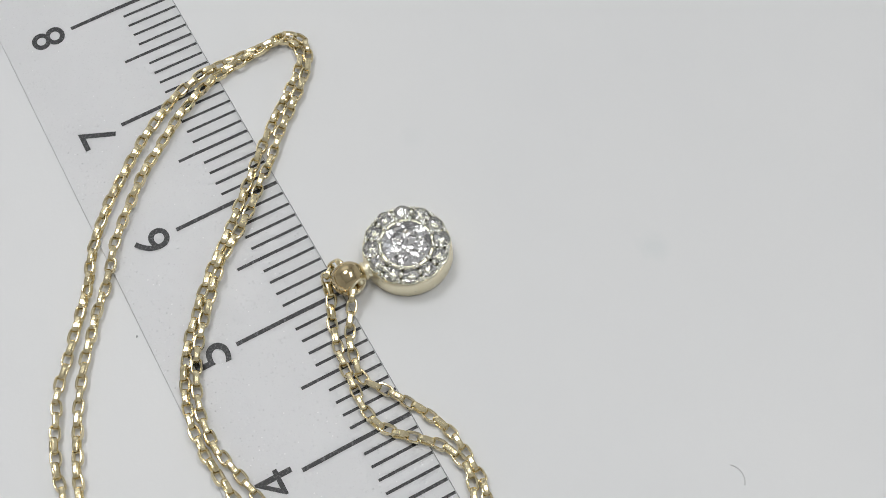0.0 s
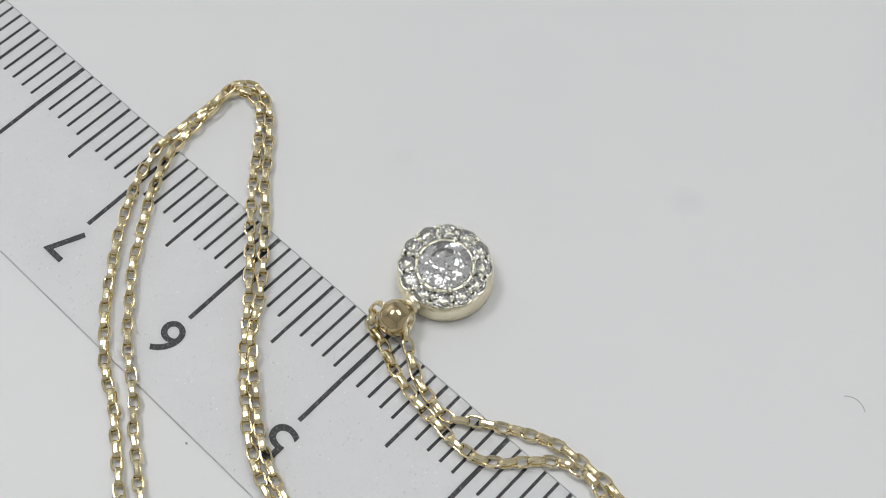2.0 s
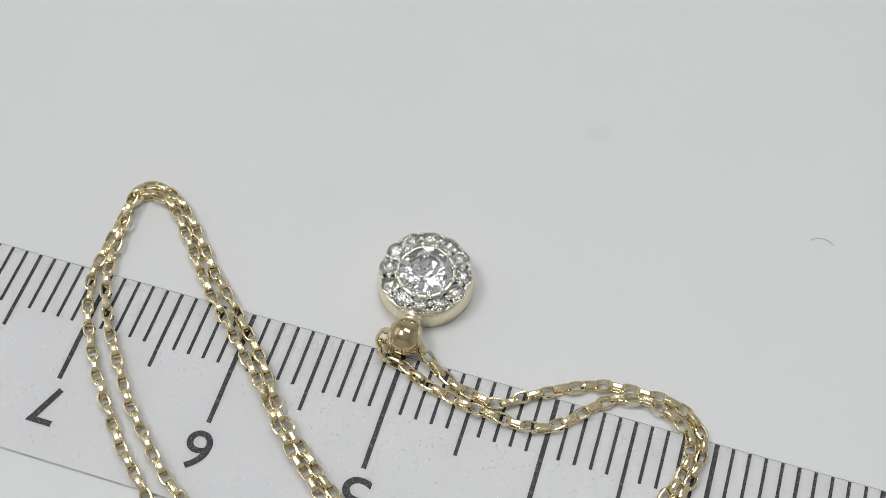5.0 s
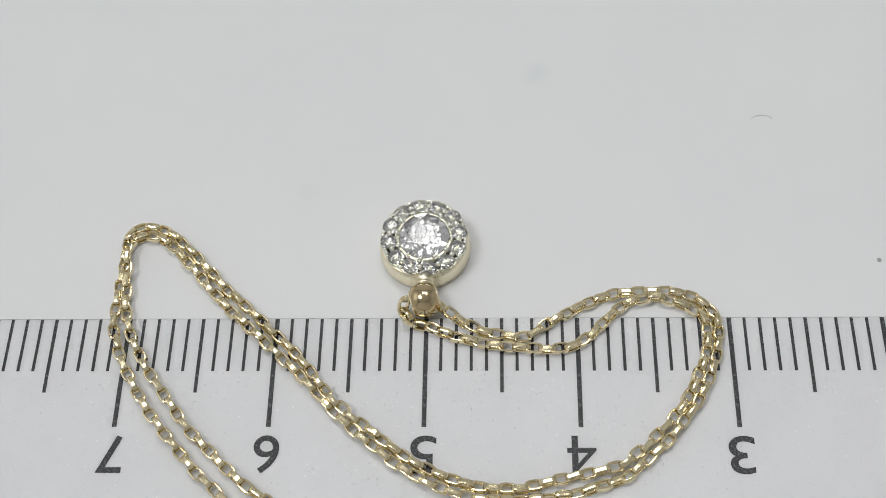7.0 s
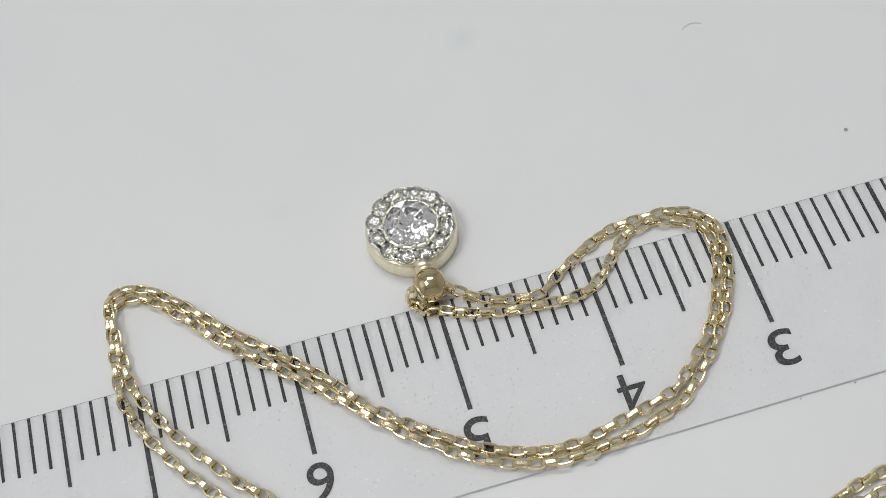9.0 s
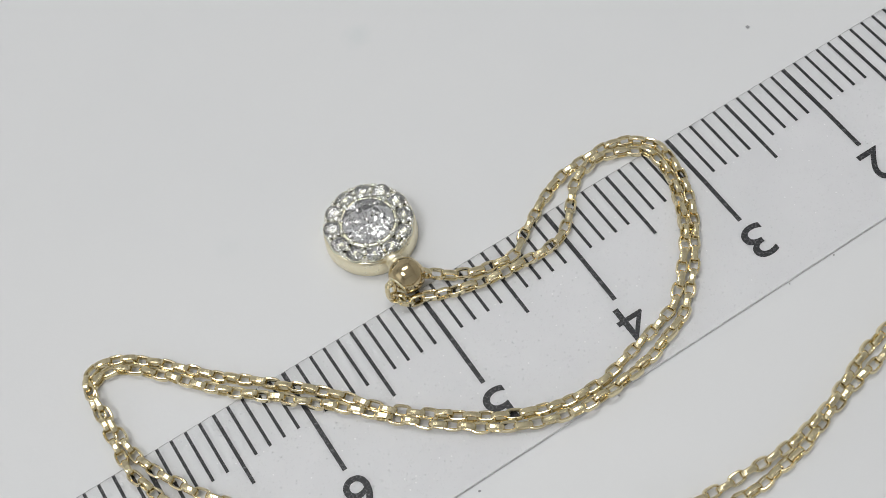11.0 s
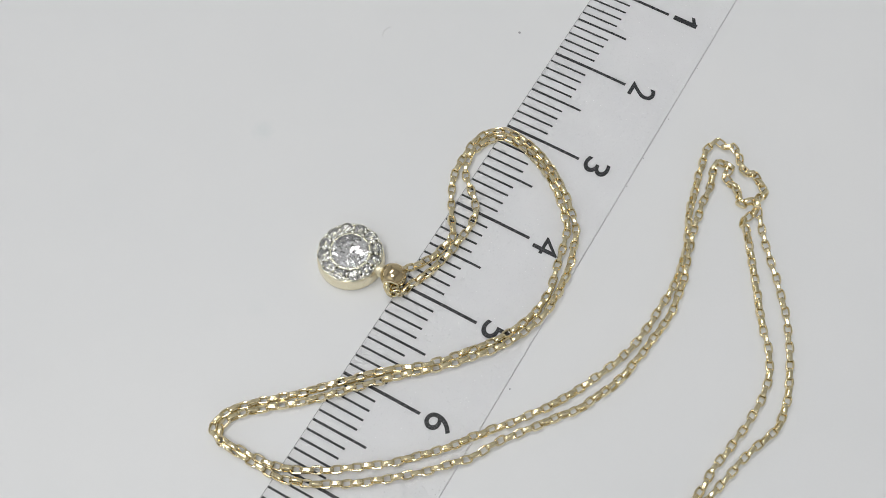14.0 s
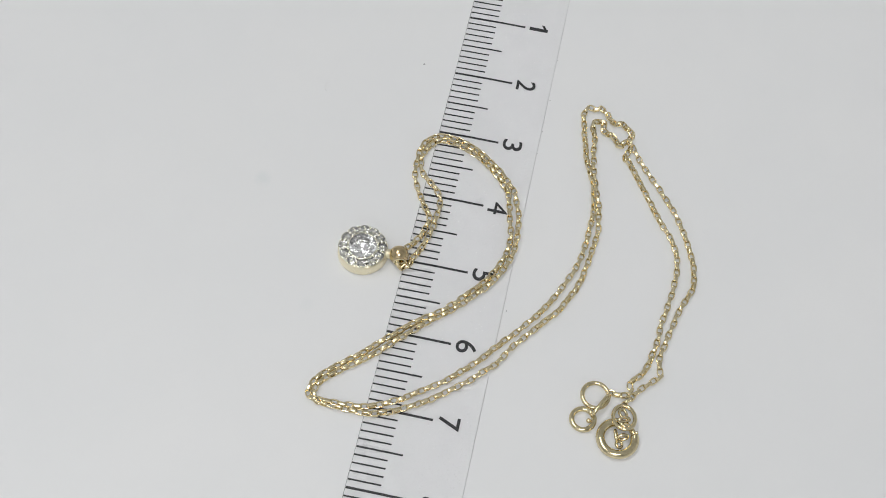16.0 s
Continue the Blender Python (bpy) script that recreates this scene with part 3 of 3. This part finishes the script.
    bead = part("bail_bead", bm, BEAD_GOLD, thing, "polished drilled gold bead", smooth=True,
                at=Matrix.Translation((0.10 * MM, -4.50 * MM, 1.21 * MM)) @ pose(0, 0, 0, 0, 86, 17))
    for side in (-1, 1):
        bm = bmesh.new()
        swept(bm, ring_points(0.67, 0.67, 28), 0.10, 8)
        part("hole_rim", bm, CUP_GOLD, bead, "bright bevelled rim", smooth=True, at=Matrix.Translation((0, 0, side * cut * MM)))
    # the turned neck, flaring where it meets the ball
    bm = bmesh.new()
    lathed(bm, [(0, -0.90), (0.74, -0.90), (0.80, -0.72), (0.82, -0.62), (0.76, -0.52), (0.60, -0.36), (0.54, -0.26), (0.60, -0.20), (0.66, -0.12), (0.60, -0.02),
                (0.58, 0.10), (0.66, 0.30), (0.74, 0.55), (0, 0.55)], 32)
    part("neck", bm, CUP_GOLD, thing, smooth=True, at=Matrix.Translation((0.05 * MM, -3.20 * MM, 1.12 * MM)) @ pose(0, 0, 0, -90, 0, 0))
    return thing


build_pendant()


# ---- the clasp and its rings ----
def ring_thing(name, label, x, y, z, rx, ry, wire, tilt=(0, 0, 0), gap=(0.0, 1.0), mat=CLASP_GOLD, group=""):
    bm = bmesh.new()
    closed = gap == (0.0, 1.0)
    swept(bm, ring_points(rx - wire, ry - wire, 44, *gap), wire, 12, closed)
    ob = new(name, dressed(finish(bm, name, True), mat))
    ob.matrix_world = pose(x * MM, y * MM, z * MM, *tilt)
    return tagged(ob, label=label, category="ring", group=group)


def build_clasp():
    thing = empty("spring_ring_clasp", -17.55, -28.9, 0, label="round polished gold spring ring clasp", category="clasp")
    bm = bmesh.new()
    swept(bm, ring_points(1.98, 1.98, 64, 0.0, 0.83), 0.52, 14, False)
    ring = part("clasp_ring", bm, CLASP_GOLD, thing, smooth=True, at=pose(0, 0, 0.52 * MM, 0, 0, -2))
    bm = bmesh.new()
    swept(bm, ring_points(1.98, 1.98, 24, 0.81, 1.02), 0.36, 12, False)
    part("spring_pin", bm, CLASP_GOLD, ring, smooth=True)
    bm = bmesh.new()
    swept(bm, [(0, 0, 0), (0.16, 0, 0.03), (0.28, 0, 0.07), (0.36, 0, 0.12)], lambda s: 0.20 - 0.05 * s, 8, False)
    part("trigger", bm, CLASP_GOLD, thing, smooth=True, at=pose(0.93 * MM, -1.83 * MM, 0.75 * MM, 0, 0, -62))
    for x, y, z, rx, ry, wire, tilt in ((-0.60, -0.30, 0.30, 0.42, 0.36, 0.18, (12, 10, 0)), (0.30, 0.22, 0.62, 0.58, 0.32, 0.20, (70, 0, 15)),
                                        (0.15, -0.55, 0.75, 0.55, 0.34, 0.20, (62, 0, -70)), (1.55, -0.35, 1.02, 0.66, 0.38, 0.20, (60, 0, 60)),
                                        (2.25, -0.40, 0.95, 0.62, 0.24, 0.20, (20, 10, -70)), (3.10, -0.18, 0.72, 0.50, 0.44, 0.18, (18, 10, 10))):
        bm = bmesh.new()
        swept(bm, ring_points(rx, ry, 24), wire, 8)
        part("eyelet", bm, CLASP_GOLD, thing, smooth=True, at=pose(x * MM, y * MM, z * MM, *tilt))
    ring_thing("oval_ring", "oval polished gold ring through the clasp", -15.0, -29.25, 0.92, 1.95, 1.50, 0.24, (0, 15, 8))
    ring_thing("jump_ring", "large round gold jump ring beside the clasp", -12.70, -25.65, 0.27, 1.86, 1.80, 0.27, group="jump rings")
    ring_thing("jump_ring", "small round gold jump ring beside the clasp", -16.03, -24.68, 0.32, 1.62, 1.62, 0.32, group="jump rings")
    ring_thing("jump_ring", "flattened gold jump ring standing on its edge between two others", -14.18, -26.28, 0.86, 1.75, 0.86, 0.25, (98, 0, -27), group="jump rings")
    bm = bmesh.new()
    bmesh.ops.create_icosphere(bm, subdivisions=2, radius=0.30)
    ball = new("end_ball", dressed(finish(bm, "end_ball", True), CLASP_GOLD))
    ball.location = (-16.05 * MM, -25.36 * MM, 0.30 * MM)
    tagged(ball, label="tiny polished gold ball inside the small ring", category="ball")


build_clasp()


# ---- specks and a fibre on the counter ----
def speck(x, y, size, seed, place="on the counter"):
    bm = bmesh.new()
    bmesh.ops.create_icosphere(bm, subdivisions=2, radius=size)
    for v in bm.verts:
        v.co *= 1 + 0.4 * noise.noise(v.co * 9 + Vector((seed, 0, 0)))
        v.co.z = v.co.z * 0.35
    bmesh.ops.translate(bm, vec=(0, 0, -min(v.co.z for v in bm.verts)), verts=bm.verts)
    ob = new("crumb", dressed(finish(bm, "crumb", True), SOIL))
    ob.location = (x * MM, y * MM, 0.0)
    return tagged(ob, label=f"tiny grey crumb of dirt {place}", category="crumb", group="crumbs")


speck(30.5, 4.25, 0.14, 3)
for n, (x, y, size) in enumerate(((35.5, -13.2, 0.05), (23.3, -13.2, 0.06), (19.7, -13.2, 0.05), (-4.0, -13.5, 0.08), (6.4, -13.25, 0.06), (28.6, -13.3, 0.06))):
    speck(x, y, size, 5 + n, "against the ruler's back edge")


def fibre(x, y, r, start, end):
    bm = bmesh.new()
    swept(bm, [(r * math.cos(a), r * 0.8 * math.sin(a), 0.03) for a in np.linspace(start, end, 14)], 0.035, 6, False)
    ob = new("fibre", dressed(finish(bm, "fibre", True), FIBRE_AND_SHADE))
    ob.location = (x * MM, y * MM, 0.0)
    return tagged(ob, label="short curled pale fibre lying on the counter", category="fibre")


fibre(23.8, 15.5, 0.9, 0.6, 2.6)
